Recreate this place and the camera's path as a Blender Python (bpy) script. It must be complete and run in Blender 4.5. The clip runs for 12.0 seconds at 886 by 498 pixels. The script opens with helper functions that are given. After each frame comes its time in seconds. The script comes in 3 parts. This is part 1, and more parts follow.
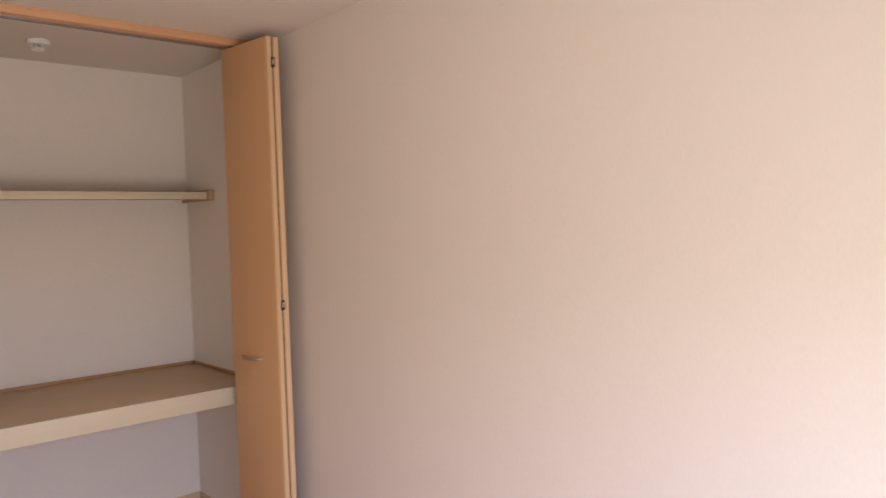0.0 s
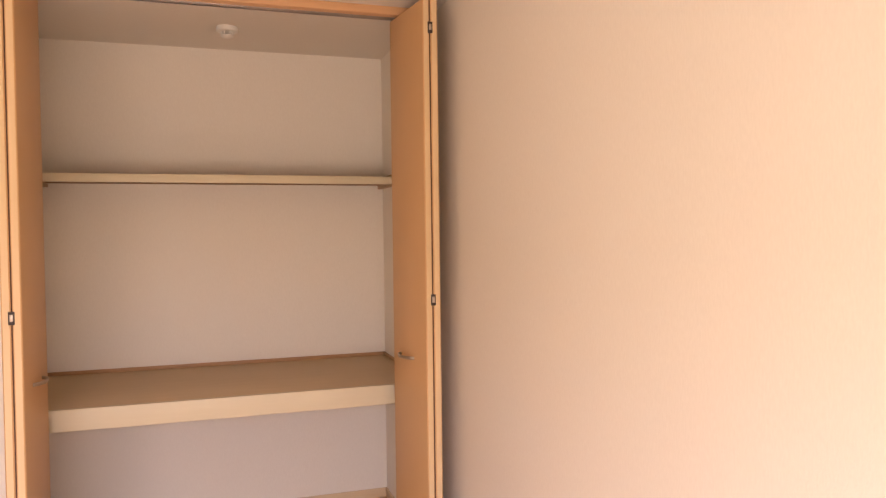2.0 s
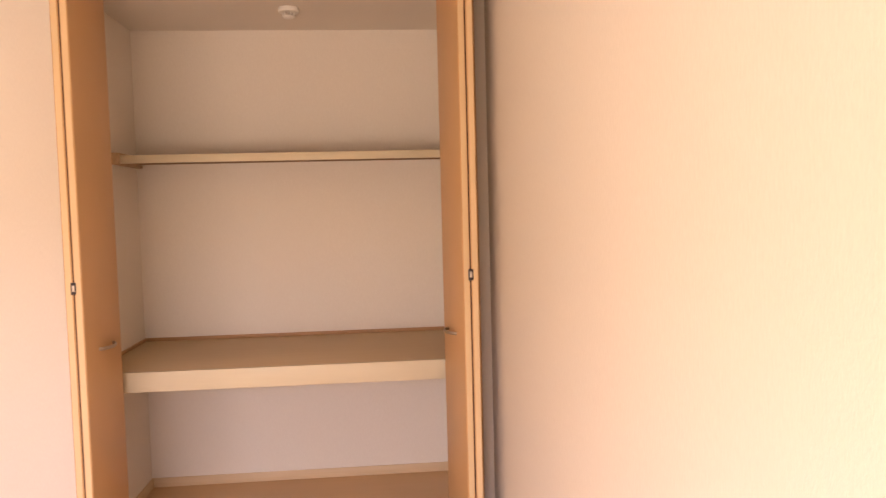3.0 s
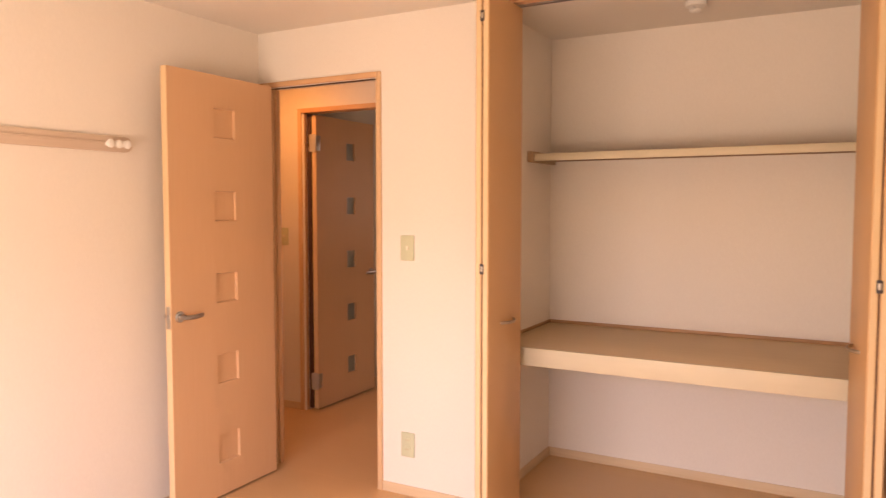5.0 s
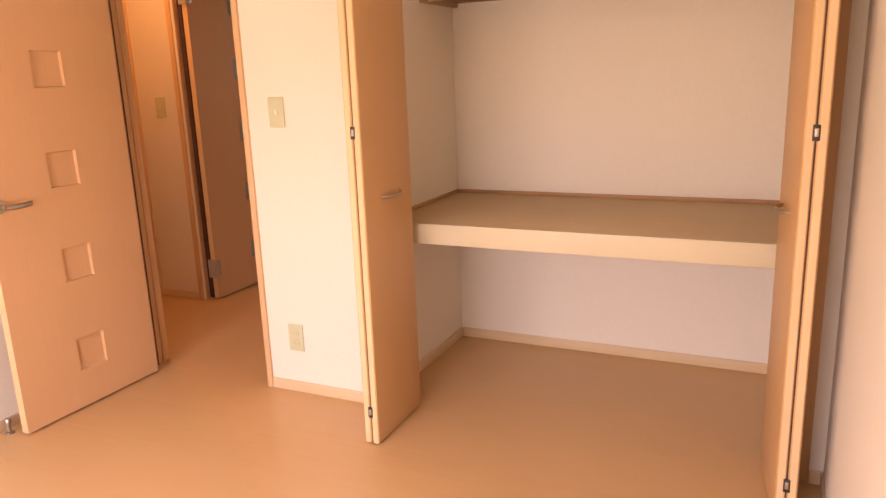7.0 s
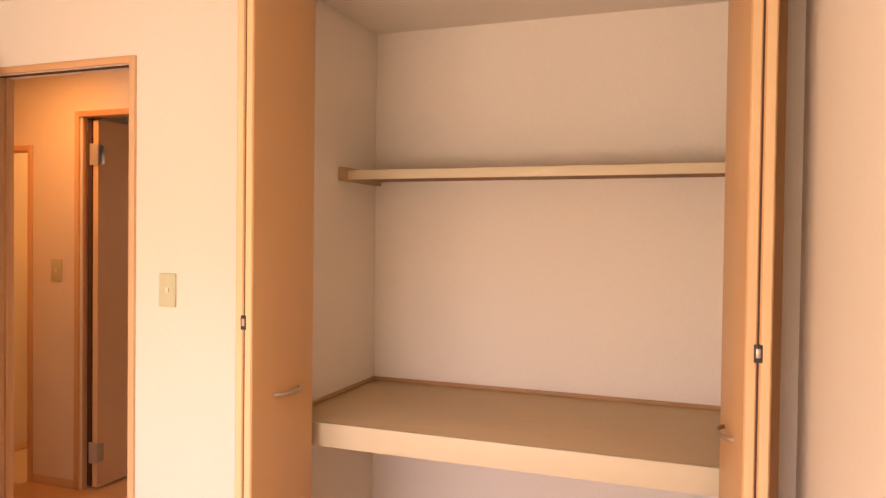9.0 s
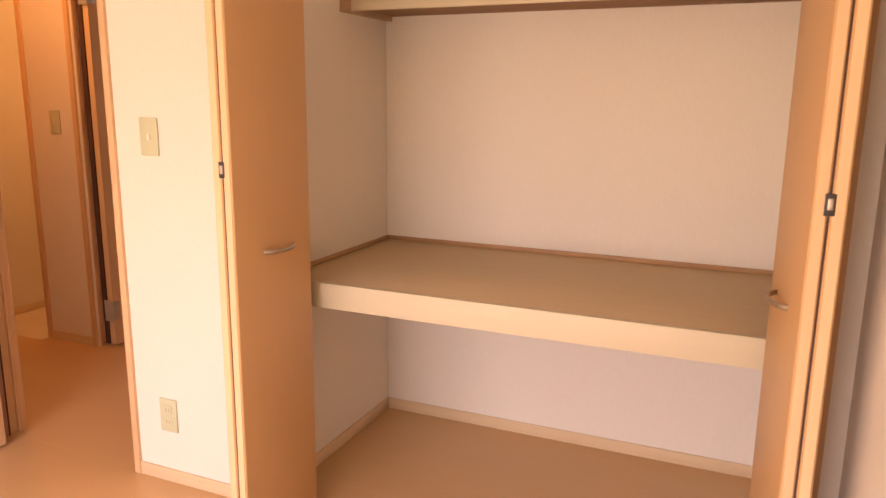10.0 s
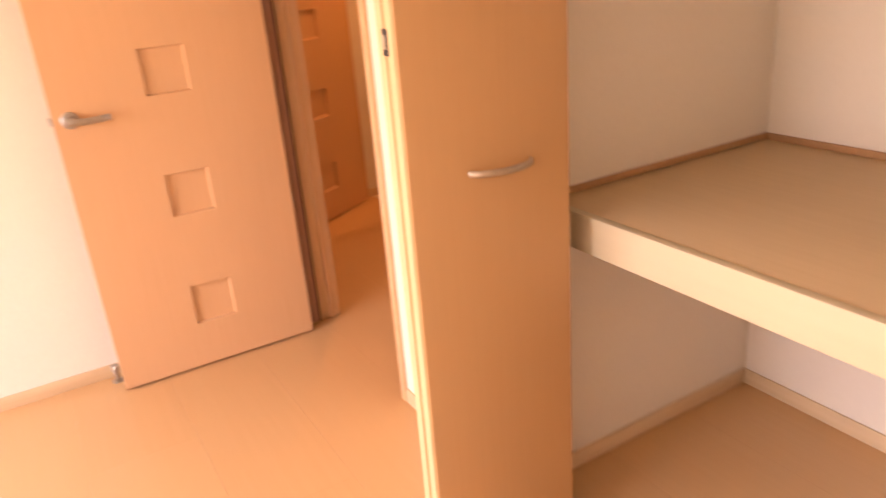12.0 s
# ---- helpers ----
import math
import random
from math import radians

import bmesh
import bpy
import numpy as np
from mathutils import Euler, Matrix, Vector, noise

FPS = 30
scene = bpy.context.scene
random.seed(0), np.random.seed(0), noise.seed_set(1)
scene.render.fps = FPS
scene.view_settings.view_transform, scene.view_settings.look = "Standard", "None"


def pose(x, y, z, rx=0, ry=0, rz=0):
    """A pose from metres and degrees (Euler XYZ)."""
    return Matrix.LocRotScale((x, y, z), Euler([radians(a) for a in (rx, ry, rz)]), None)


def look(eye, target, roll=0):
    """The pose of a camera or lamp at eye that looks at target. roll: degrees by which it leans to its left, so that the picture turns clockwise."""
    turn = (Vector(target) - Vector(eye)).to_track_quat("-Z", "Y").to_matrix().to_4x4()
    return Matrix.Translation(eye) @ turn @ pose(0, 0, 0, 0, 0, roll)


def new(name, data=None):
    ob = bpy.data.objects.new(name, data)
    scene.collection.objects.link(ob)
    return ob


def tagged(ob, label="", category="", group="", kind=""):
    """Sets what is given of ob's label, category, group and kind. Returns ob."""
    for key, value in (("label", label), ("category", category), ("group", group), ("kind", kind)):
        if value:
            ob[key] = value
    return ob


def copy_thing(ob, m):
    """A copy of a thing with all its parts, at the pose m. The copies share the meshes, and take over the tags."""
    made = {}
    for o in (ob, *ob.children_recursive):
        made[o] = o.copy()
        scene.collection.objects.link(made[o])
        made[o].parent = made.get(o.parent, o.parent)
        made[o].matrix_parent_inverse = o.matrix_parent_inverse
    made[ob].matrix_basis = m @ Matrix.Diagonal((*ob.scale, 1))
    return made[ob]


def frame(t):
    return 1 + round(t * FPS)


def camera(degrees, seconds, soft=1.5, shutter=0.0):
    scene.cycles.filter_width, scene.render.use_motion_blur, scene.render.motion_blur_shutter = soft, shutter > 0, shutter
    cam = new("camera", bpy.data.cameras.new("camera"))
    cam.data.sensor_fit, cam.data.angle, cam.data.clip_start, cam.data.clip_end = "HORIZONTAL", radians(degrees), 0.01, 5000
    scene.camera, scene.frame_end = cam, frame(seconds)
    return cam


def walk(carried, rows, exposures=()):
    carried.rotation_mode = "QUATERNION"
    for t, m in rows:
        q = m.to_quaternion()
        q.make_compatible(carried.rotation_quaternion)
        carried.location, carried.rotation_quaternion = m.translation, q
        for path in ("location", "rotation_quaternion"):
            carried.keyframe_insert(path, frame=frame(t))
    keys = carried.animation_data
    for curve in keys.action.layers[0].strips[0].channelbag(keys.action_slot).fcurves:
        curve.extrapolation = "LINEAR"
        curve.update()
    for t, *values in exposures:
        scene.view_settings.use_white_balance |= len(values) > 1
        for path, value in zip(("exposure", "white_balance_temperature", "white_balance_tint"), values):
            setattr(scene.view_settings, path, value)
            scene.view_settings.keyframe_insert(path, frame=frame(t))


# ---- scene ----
cam = camera(62.9, 12.0, soft=1.3, shutter=0.3)
PATH = [
    (0, (0.032, -2.985, 1.448), (1.354, -1.486, 1.386), -2.0),
    (0.5, (0.203, -2.96, 1.427), (1.273, -1.272, 1.337), -1.2),
    (1, (0.327, -2.914, 1.399), (1.239, -1.137, 1.294), -0.6),
    (1.5, (0.525, -2.85, 1.413), (1.216, -0.974, 1.361), -0.1),
    (2, (0.739, -2.851, 1.4), (1.347, -0.946, 1.35), -0.7),
    (2.5, (1.004, -2.882, 1.39), (1.348, -0.914, 1.289), -1.3),
    (2.7, (1.083, -2.881, 1.387), (1.374, -0.905, 1.273), -1.4),
    (4.3, (1.474, -2.905, 1.416), (0.831, -1.013, 1.326), -0.8),
    (4.5, (1.459, -2.913, 1.414), (0.728, -1.054, 1.306), -0.7),
    (5, (1.404, -2.932, 1.399), (0.446, -1.181, 1.28), 0.0),
    (5.5, (1.353, -2.926, 1.388), (0.306, -1.228, 1.253), 0.3),
    (6, (1.336, -2.828, 1.372), (0.445, -1.054, 1.134), 0.3),
    (6.5, (1.399, -2.574, 1.345), (0.597, -0.788, 0.936), -0.4),
    (7, (1.443, -2.383, 1.325), (0.613, -0.625, 0.855), -2.1),
    (7.5, (1.439, -2.234, 1.327), (0.655, -0.454, 0.861), -2.7),
    (7.7, (1.436, -2.168, 1.349), (0.687, -0.36, 0.938), -2.5),
    (9.3, (1.402, -2.042, 1.405), (0.731, -0.158, 1.383), 1.5),
    (9.5, (1.393, -1.998, 1.372), (0.718, -0.123, 1.2), 1.9),
    (10, (1.391, -1.77, 1.327), (0.617, 0.029, 0.921), 0.6),
    (10.5, (1.405, -1.535, 1.316), (0.584, 0.216, 0.808), -1.8),
    (11, (1.316, -1.287, 1.264), (0.357, 0.328, 0.578), -2.2),
    (11.5, (1.225, -1.064, 1.254), (0.047, 0.326, 0.429), -3.7),
    (12, (1.196, -0.823, 1.258), (-0.418, 0.096, 0.517), -4.6),
]
EXPOSURES = [(0.0, -0.57, 4600, 2), (1.0, -0.33, 5020, 5), (2.5, -0.12, 5580, 9), (4.5, 0.10, 5870, 12), (5.5, 0.12, 5880, 12), (6.5, 0.18, 5920, 12), (9.5, 0.24, 5980, 12), (10.5, 0.29, 5960, 12), (11.0, 0.37, 5960, 12), (12.0, 0.66, 5880, 12)]
walk(cam, [(t, look(eye, target, roll)) for t, eye, target, roll in PATH], EXPOSURES)

# ---- light ----
world = bpy.data.worlds.new("sky")
scene.world = world
world.use_nodes = True
wn = world.node_tree
sky = wn.nodes.new("ShaderNodeTexSky")
sky.sky_type = "NISHITA"
sky.sun_disc = False
sky.sun_elevation = radians(48)
sky.sun_rotation = radians(20)
wn.nodes["Background"].inputs["Strength"].default_value = 0.05
wn.links.new(sky.outputs[0], wn.nodes["Background"].inputs["Color"])


def lamp(name, kind, m, energy, color, **more):
    data = bpy.data.lights.new(name, kind)
    data.energy, data.color = energy, color
    if kind == "AREA":
        data.spread = radians(more.get("spread", 180))
        data.shape, data.size, data.size_y = "RECTANGLE", more["size"][0], more["size"][1]
    if kind == "POINT":
        data.shadow_soft_size = more["radius"]
    if kind == "SUN":
        data.angle = radians(0.5)
    ob = new(name, data)
    ob.matrix_world = m
    return ob


# the sun stands behind the house: none of it comes in by the window
lamp("sun", "SUN", look((0, 6, 8), (0, 0, 0)), 3.0, (1.0, 0.93, 0.82))
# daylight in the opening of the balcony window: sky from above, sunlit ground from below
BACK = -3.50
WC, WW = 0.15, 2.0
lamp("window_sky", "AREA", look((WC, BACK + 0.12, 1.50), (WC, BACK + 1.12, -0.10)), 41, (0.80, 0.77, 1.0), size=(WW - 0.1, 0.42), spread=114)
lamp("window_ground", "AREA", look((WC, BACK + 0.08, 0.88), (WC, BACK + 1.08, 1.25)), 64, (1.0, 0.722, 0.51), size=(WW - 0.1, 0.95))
# warm fill lamp added in the far room to brighten the hall door
lamp("far_room_fill", "AREA", look((-0.85, 2.57, 1.5), (-1.5, 1.2, 0.6)), 2.0, (1.0, 0.58, 0.36), size=(0.7, 0.8))
lamp("hall_bulb", "AREA", look((-1.75, 0.42, 2.27), (-1.75, 0.421, 0.0)), 7.2, (1.0, 0.36, 0.08), size=(0.09, 0.09))
lamp("washroom_bulb", "AREA", look((-2.32, 1.75, 2.27), (-2.32, 1.751, 0.0)), 8, (1.0, 0.40, 0.10), size=(0.09, 0.09))



# ---- materials ----
def material(name, color, rough=0.6, metal=0.0, color2=None, scale=(3, 3, 3), detail=4, bump=0.0, bump_scale=(80, 80, 80),
             stain=0.0, vary=0.0, glass=False, emit=None, spec=0.5, bump_dist=0.001):
    mat = bpy.data.materials.new(name)
    mat.use_nodes = True
    nt = mat.node_tree
    b = nt.nodes["Principled BSDF"]
    b.inputs["Roughness"].default_value = rough
    b.inputs["Metallic"].default_value = metal
    b.inputs["Specular IOR Level"].default_value = spec
    b.inputs["Base Color"].default_value = (*color, 1)
    if glass:
        b.inputs["Transmission Weight"].default_value = 1.0
        return mat
    if emit:
        b.inputs["Emission Color"].default_value = (*color, 1)
        b.inputs["Emission Strength"].default_value = emit
        return mat
    co = nt.nodes.new("ShaderNodeTexCoord")

    def noise_at(sc, det, rgh=0.55):
        mp = nt.nodes.new("ShaderNodeMapping")
        mp.inputs["Scale"].default_value = sc
        nt.links.new(co.outputs["Object"], mp.inputs["Vector"])
        n = nt.nodes.new("ShaderNodeTexNoise")
        n.inputs["Scale"].default_value = 1.0
        n.inputs["Detail"].default_value = det
        n.inputs["Roughness"].default_value = rgh
        nt.links.new(mp.outputs[0], n.inputs["Vector"])
        return n.outputs["Fac"]

    def mixed(fac, a, bcol):
        mx = nt.nodes.new("ShaderNodeMix")
        mx.data_type = "RGBA"
        nt.links.new(fac, mx.inputs["Factor"])
        for sock, v in ((mx.inputs[6], a), (mx.inputs[7], bcol)):
            if isinstance(v, tuple):
                sock.default_value = (*v, 1)
            else:
                nt.links.new(v, sock)
        return mx.outputs[2]

    def ramp(fac, lo, hi):
        r = nt.nodes.new("ShaderNodeMapRange")
        r.inputs["From Min"].default_value, r.inputs["From Max"].default_value = lo, hi
        nt.links.new(fac, r.inputs["Value"])
        return r.outputs[0]

    out = color
    if color2:
        out = mixed(ramp(noise_at(scale, detail), 0.3, 0.7), color, color2)
    if stain:
        dull = tuple(c * (1 - stain) for c in color)
        out = mixed(ramp(noise_at((1.3, 1.3, 1.3), 3), 0.45, 0.95), out, dull)
    if vary:
        info = nt.nodes.new("ShaderNodeObjectInfo")
        dull = tuple(c * (1 - vary) for c in color)
        half = nt.nodes.new("ShaderNodeMath")
        half.operation = "MULTIPLY"
        half.inputs[1].default_value = 0.8
        nt.links.new(info.outputs["Random"], half.inputs[0])
        out = mixed(half.outputs[0], out, dull)
    if not isinstance(out, tuple):
        nt.links.new(out, b.inputs["Base Color"])
    if bump:
        bp = nt.nodes.new("ShaderNodeBump")
        bp.inputs["Strength"].default_value = bump
        bp.inputs["Distance"].default_value = bump_dist
        nt.links.new(noise_at(bump_scale, 3, 0.6), bp.inputs["Height"])
        nt.links.new(bp.outputs[0], b.inputs["Normal"])
        rr = nt.nodes.new("ShaderNodeMapRange")
        rr.inputs["To Min"].default_value, rr.inputs["To Max"].default_value = rough - 0.05, min(1.0, rough + 0.07)
        nt.links.new(noise_at((2, 2, 2), 4), rr.inputs["Value"])
        nt.links.new(rr.outputs[0], b.inputs["Roughness"])
    return mat


WALL = material("embossed_wallpaper", (0.80, 0.74, 0.645), 0.85, color2=(0.765, 0.705, 0.61), scale=(240, 240, 60), bump=0.45, bump_scale=(420, 420, 140), stain=0.03, spec=0.2)
CEIL = material("ceiling_paper", (0.76, 0.705, 0.62), 0.9, color2=(0.73, 0.675, 0.59), scale=(90, 90, 90), bump=0.3, bump_scale=(200, 200, 200), stain=0.03, spec=0.2)
MAPLE = material("maple_sheet", (0.64, 0.40, 0.215), 0.42, color2=(0.62, 0.38, 0.198), scale=(110, 110, 4), bump=0.08, bump_scale=(180, 180, 5), stain=0.06, spec=0.35)
# door edges: paler than the faces, window light put into the colour
LIT_EDGE = material("lit_edge_band", (0.72, 0.53, 0.30), 0.45, color2=(0.68, 0.49, 0.27), scale=(60, 60, 3), bump=0.06, bump_scale=(160, 160, 5), stain=0.05, spec=0.35)
TRIM = material("pale_maple_trim", (0.68, 0.46, 0.26), 0.45, color2=(0.64, 0.425, 0.23), scale=(80, 80, 3), bump=0.08, bump_scale=(170, 170, 5), stain=0.06, spec=0.35)
FOLD = material("ochre_maple_sheet", (0.60, 0.37, 0.17), 0.42, color2=(0.588, 0.36, 0.163), scale=(120, 120, 4), bump=0.08, bump_scale=(180, 180, 5), stain=0.06, spec=0.35)
MAPLE_X = material("maple_sheet_level", (0.64, 0.385, 0.195), 0.42, color2=(0.61, 0.36, 0.175), scale=(2.2, 70, 70), bump=0.12, bump_scale=(5, 180, 180), stain=0.06, spec=0.35)
MAPLE_Y = material("maple_sheet_deep", (0.64, 0.385, 0.195), 0.42, color2=(0.61, 0.36, 0.175), scale=(70, 2.2, 70), bump=0.12, bump_scale=(180, 5, 180), stain=0.06, spec=0.35)
BASE_X = material("pale_skirting_level", (0.70, 0.54, 0.34), 0.45, color2=(0.65, 0.48, 0.29), scale=(2, 60, 60), bump=0.1, bump_scale=(5, 160, 160), stain=0.06, spec=0.35)
BASE_Y = material("pale_skirting_deep", (0.70, 0.54, 0.34), 0.45, color2=(0.65, 0.48, 0.29), scale=(60, 2, 60), bump=0.1, bump_scale=(160, 5, 160), stain=0.06, spec=0.35)
FASCIA = material("cream_wood", (0.65, 0.57, 0.395), 0.5, color2=(0.63, 0.55, 0.375), scale=(3, 50, 50), bump=0.12, bump_scale=(6, 150, 150), stain=0.05, spec=0.3)
SHELF = material("tan_plywood", (0.64, 0.49, 0.295), 0.5, color2=(0.615, 0.465, 0.275), scale=(4, 60, 60), bump=0.15, bump_scale=(8, 160, 160), stain=0.08, spec=0.3)
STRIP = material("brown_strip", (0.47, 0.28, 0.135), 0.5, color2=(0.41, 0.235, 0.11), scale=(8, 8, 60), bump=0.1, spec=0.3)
FLOOR = material("floor_board", (0.60, 0.375, 0.175), 0.31, color2=(0.575, 0.355, 0.16), scale=(2.2, 45, 45), bump=0.012, bump_scale=(6, 120, 120), stain=0.05, vary=0.006, spec=0.4)
JOINT = material("floor_joint", (0.55, 0.325, 0.15), 0.6, color2=(0.52, 0.30, 0.14))
VINYL = material("vinyl_floor", (0.66, 0.55, 0.42), 0.45, color2=(0.60, 0.49, 0.37), scale=(12, 12, 12), bump=0.1, stain=0.08)
CHROME = material("brushed_nickel", (0.50, 0.48, 0.46), 0.30, 1.0, color2=(0.44, 0.42, 0.40), scale=(60, 60, 60), bump=0.05)
STEEL = material("grey_hinge_steel", (0.52, 0.50, 0.45), 0.45, 0.3, color2=(0.47, 0.45, 0.40), scale=(60, 60, 60), bump=0.04)
SATIN = material("satin_champagne_metal", (0.52, 0.45, 0.36), 0.48, 1.0, color2=(0.47, 0.40, 0.32), scale=(80, 80, 80), bump=0.05)
DARK = material("dark_hinge_plastic", (0.035, 0.022, 0.02), 0.5, color2=(0.05, 0.03, 0.028), scale=(60, 60, 60), bump=0.1)
# near-black brown for strips that stand in for shade in door gaps
GAP_SHADE = material("dark_gap_shade", (0.09, 0.042, 0.026), 0.8, color2=(0.075, 0.034, 0.021), scale=(30, 30, 30), bump=0.1)
# shaded wood at the hinge side, with the shade put into the colour
SHADED_EDGE = material("mauve_brown_shaded_edge", (0.38, 0.22, 0.155), 0.6, color2=(0.34, 0.195, 0.135), scale=(40, 40, 4), bump=0.05, spec=0.3)
PLATE = material("ivory_plate", (0.56, 0.57, 0.38), 0.42, color2=(0.54, 0.55, 0.36), scale=(40, 40, 40), bump=0.03, bump_scale=(300, 300, 300))
KEY = material("ivory_key", (0.78, 0.74, 0.60), 0.35, color2=(0.75, 0.71, 0.57), scale=(40, 40, 40), bump=0.03)
WHITE = material("white_plastic", (0.80, 0.77, 0.71), 0.4, color2=(0.77, 0.74, 0.68), scale=(30, 30, 30), bump=0.03)
# upper shelf board: the underside's shade is put into this dark brown
UNDERSIDE = material("shaded_brown_board", (0.33, 0.20, 0.11), 0.75, color2=(0.27, 0.16, 0.085), scale=(5, 60, 60), bump=0.15, bump_scale=(8, 150, 150), stain=0.1, spec=0.2)
CLEAT = material("tan_cleat_wood", (0.47, 0.33, 0.20), 0.6, color2=(0.42, 0.29, 0.17), scale=(60, 4, 60), bump=0.15, bump_scale=(150, 8, 150), stain=0.1, spec=0.25)
RAIL = material("beige_rail", (0.60, 0.48, 0.36), 0.5, color2=(0.56, 0.44, 0.33), scale=(60, 2, 60), bump=0.1, bump_scale=(160, 5, 160), stain=0.05)
ALU = material("white_aluminium", (0.7, 0.69, 0.67), 0.4, 0.6, color2=(0.66, 0.65, 0.63), scale=(20, 20, 20), bump=0.03)
GLASS = material("clear_glass", (0.95, 0.97, 0.96), 0.02, glass=True)
FROST = material("frosted_glass", (0.40, 0.41, 0.35), 0.4, glass=True)
FROST.node_tree.nodes["Principled BSDF"].inputs["Transmission Weight"].default_value = 0.45
EARTH = material("pale_ground", (0.40, 0.34, 0.24), 0.9, color2=(0.32, 0.29, 0.19), scale=(0.4, 0.4, 0.4), bump=0.4, bump_scale=(6, 6, 6), stain=0.2)
BULB = material("lamp_glow", (1.0, 0.62, 0.3), emit=3.0)


# ---- mesh helpers ----
def bm_box(x0, y0, z0, x1, y1, z1, bevel=0.0, seg=2, bm=None):
    bm = bm or bmesh.new()
    m = Matrix.Translation(((x0 + x1) / 2, (y0 + y1) / 2, (z0 + z1) / 2)) @ Matrix.Diagonal((abs(x1 - x0), abs(y1 - y0), abs(z1 - z0), 1))
    made = bmesh.ops.create_cube(bm, size=1, matrix=m)["verts"]
    if bevel:
        edges = list({e for v in made for e in v.link_edges})
        bmesh.ops.bevel(bm, geom=edges, offset=bevel, segments=seg, affect="EDGES", profile=0.5)
    return bm


def bm_boxes(rows, bevel=0.0):
    bm = bmesh.new()
    for r in rows:
        bm_box(*r, bevel=bevel, bm=bm)
    return bm


def bm_lathe(profile, segs=28):
    """Turned round z; profile: (radius, height) from the bottom up."""
    bm = bmesh.new()
    rings = []
    for r, z in profile:
        rings.append([bm.verts.new((r * math.cos(2 * math.pi * i / segs), r * math.sin(2 * math.pi * i / segs), z)) for i in range(segs)])
    for a, b in zip(rings, rings[1:]):
        for i in range(segs):
            bm.faces.new((a[i], a[(i + 1) % segs], b[(i + 1) % segs], b[i]))
    bm.faces.new(rings[0][::-1])
    bm.faces.new(rings[-1])
    return bm


def bm_sweep(points, width, height, segs=10):
    """A rounded bar along points, with an elliptic section."""
    bm = bmesh.new()
    rings = []
    for k, p in enumerate(points):
        p = Vector(p)
        along = (Vector(points[min(k + 1, len(points) - 1)]) - Vector(points[max(k - 1, 0)])).normalized()
        up = Vector((0, 0, 1))
        side = along.cross(up).normalized()
        up = side.cross(along)
        w = width * (1 if 0 < k < len(points) - 1 else 0.7)
        rings.append([bm.verts.new(p + side * math.cos(a) * w / 2 + up * math.sin(a) * height / 2)
                      for a in (2 * math.pi * i / segs for i in range(segs))])
    for a, b in zip(rings, rings[1:]):
        for i in range(segs):
            bm.faces.new((a[i], a[(i + 1) % segs], b[(i + 1) % segs], b[i]))
    bm.faces.new(rings[0][::-1])
    bm.faces.new(rings[-1])
    return bm


def mesh_of(bm, mat, name, smooth=True):
    bmesh.ops.recalc_face_normals(bm, faces=bm.faces)
    me = bpy.data.meshes.new(name)
    bm.to_mesh(me)
    bm.free()
    me.materials.append(mat)
    if smooth:
        me.shade_smooth()
        me.set_sharp_from_angle(angle=radians(35))
    return me


def part(name, bm, mat, parent=None, label="", at=None):
    ob = new(name, mesh_of(bm, mat, name))
    if at is not None:
        ob.matrix_basis = at
    if parent:
        ob.parent = parent
    if label:
        tagged(ob, label)
    return ob


def thing(name, label, category, m=None, group="", kind=""):
    ob = new(name)
    ob.empty_display_size = 0.1
    if m is not None:
        ob.matrix_basis = m
    return tagged(ob, label, category, group, kind)


def struct(name, bm, mat, label, category):
    return tagged(part(name, bm, mat), label, category, kind="structure")


# ---- plan ----
LEFT, RIGHT, TOP = -1.31, 1.634, 2.30
CW, CD = 1.600, 0.872            # closet inside: width and depth
OP0, OP1, OPZ = 0.082, 1.552, 2.268    # closet opening
D0, D1, DZ = -1.262, -0.562, 2.012     # bedroom doorway
HY = 0.915                       # far wall of the hall
HD0, HD1 = -1.765, -1.06         # hall doorway
WX = -2.15                       # right jamb of the washroom opening
T = 0.07

# ---- structure ----
struct("wall_north", bm_boxes([
    (D1, 0, 0, OP0, T, TOP), (LEFT - 0.1, 0, 0, D0, T, TOP), (D0, 0, DZ, D1, T, TOP),
    (OP1, 0, 0, RIGHT + 0.1, T, TOP)]), WALL, "white embossed wallpaper wall round door and closet", "wall")
struct("wall_west", bm_box(LEFT - 0.1, BACK, 0, LEFT, 0, TOP), WALL, "white embossed wallpaper bedroom wall", "wall")
struct("wall_east", bm_box(RIGHT, BACK, 0, RIGHT + 0.1, 0, TOP), WALL, "plain white embossed wallpaper bedroom wall", "wall")
WX0, WX1, WZ0, WZ1 = WC - WW / 2, WC + WW / 2, 0.08, 1.96
struct("wall_south", bm_boxes([
    (LEFT - 0.1, BACK - 0.12, 0, WX0, BACK, TOP), (WX1, BACK - 0.12, 0, RIGHT + 0.1, BACK, TOP),
    (WX0, BACK - 0.12, WZ1, WX1, BACK, TOP), (WX0, BACK - 0.12, 0, WX1, BACK, WZ0)]), WALL, "white wallpaper wall with balcony window", "wall")
struct("closet_wall_north", bm_box(-0.1, CD, 0, CW + 0.1, CD + 0.1, TOP), WALL, "white wallpaper back wall of closet", "wall")
struct("closet_wall_west", bm_box(-0.1, T, 0, 0, CD, TOP), WALL, "white wallpaper side wall of closet", "wall")
struct("closet_wall_east", bm_box(CW, T, 0, CW + 0.1, CD, TOP), WALL, "white wallpaper side wall of closet", "wall")
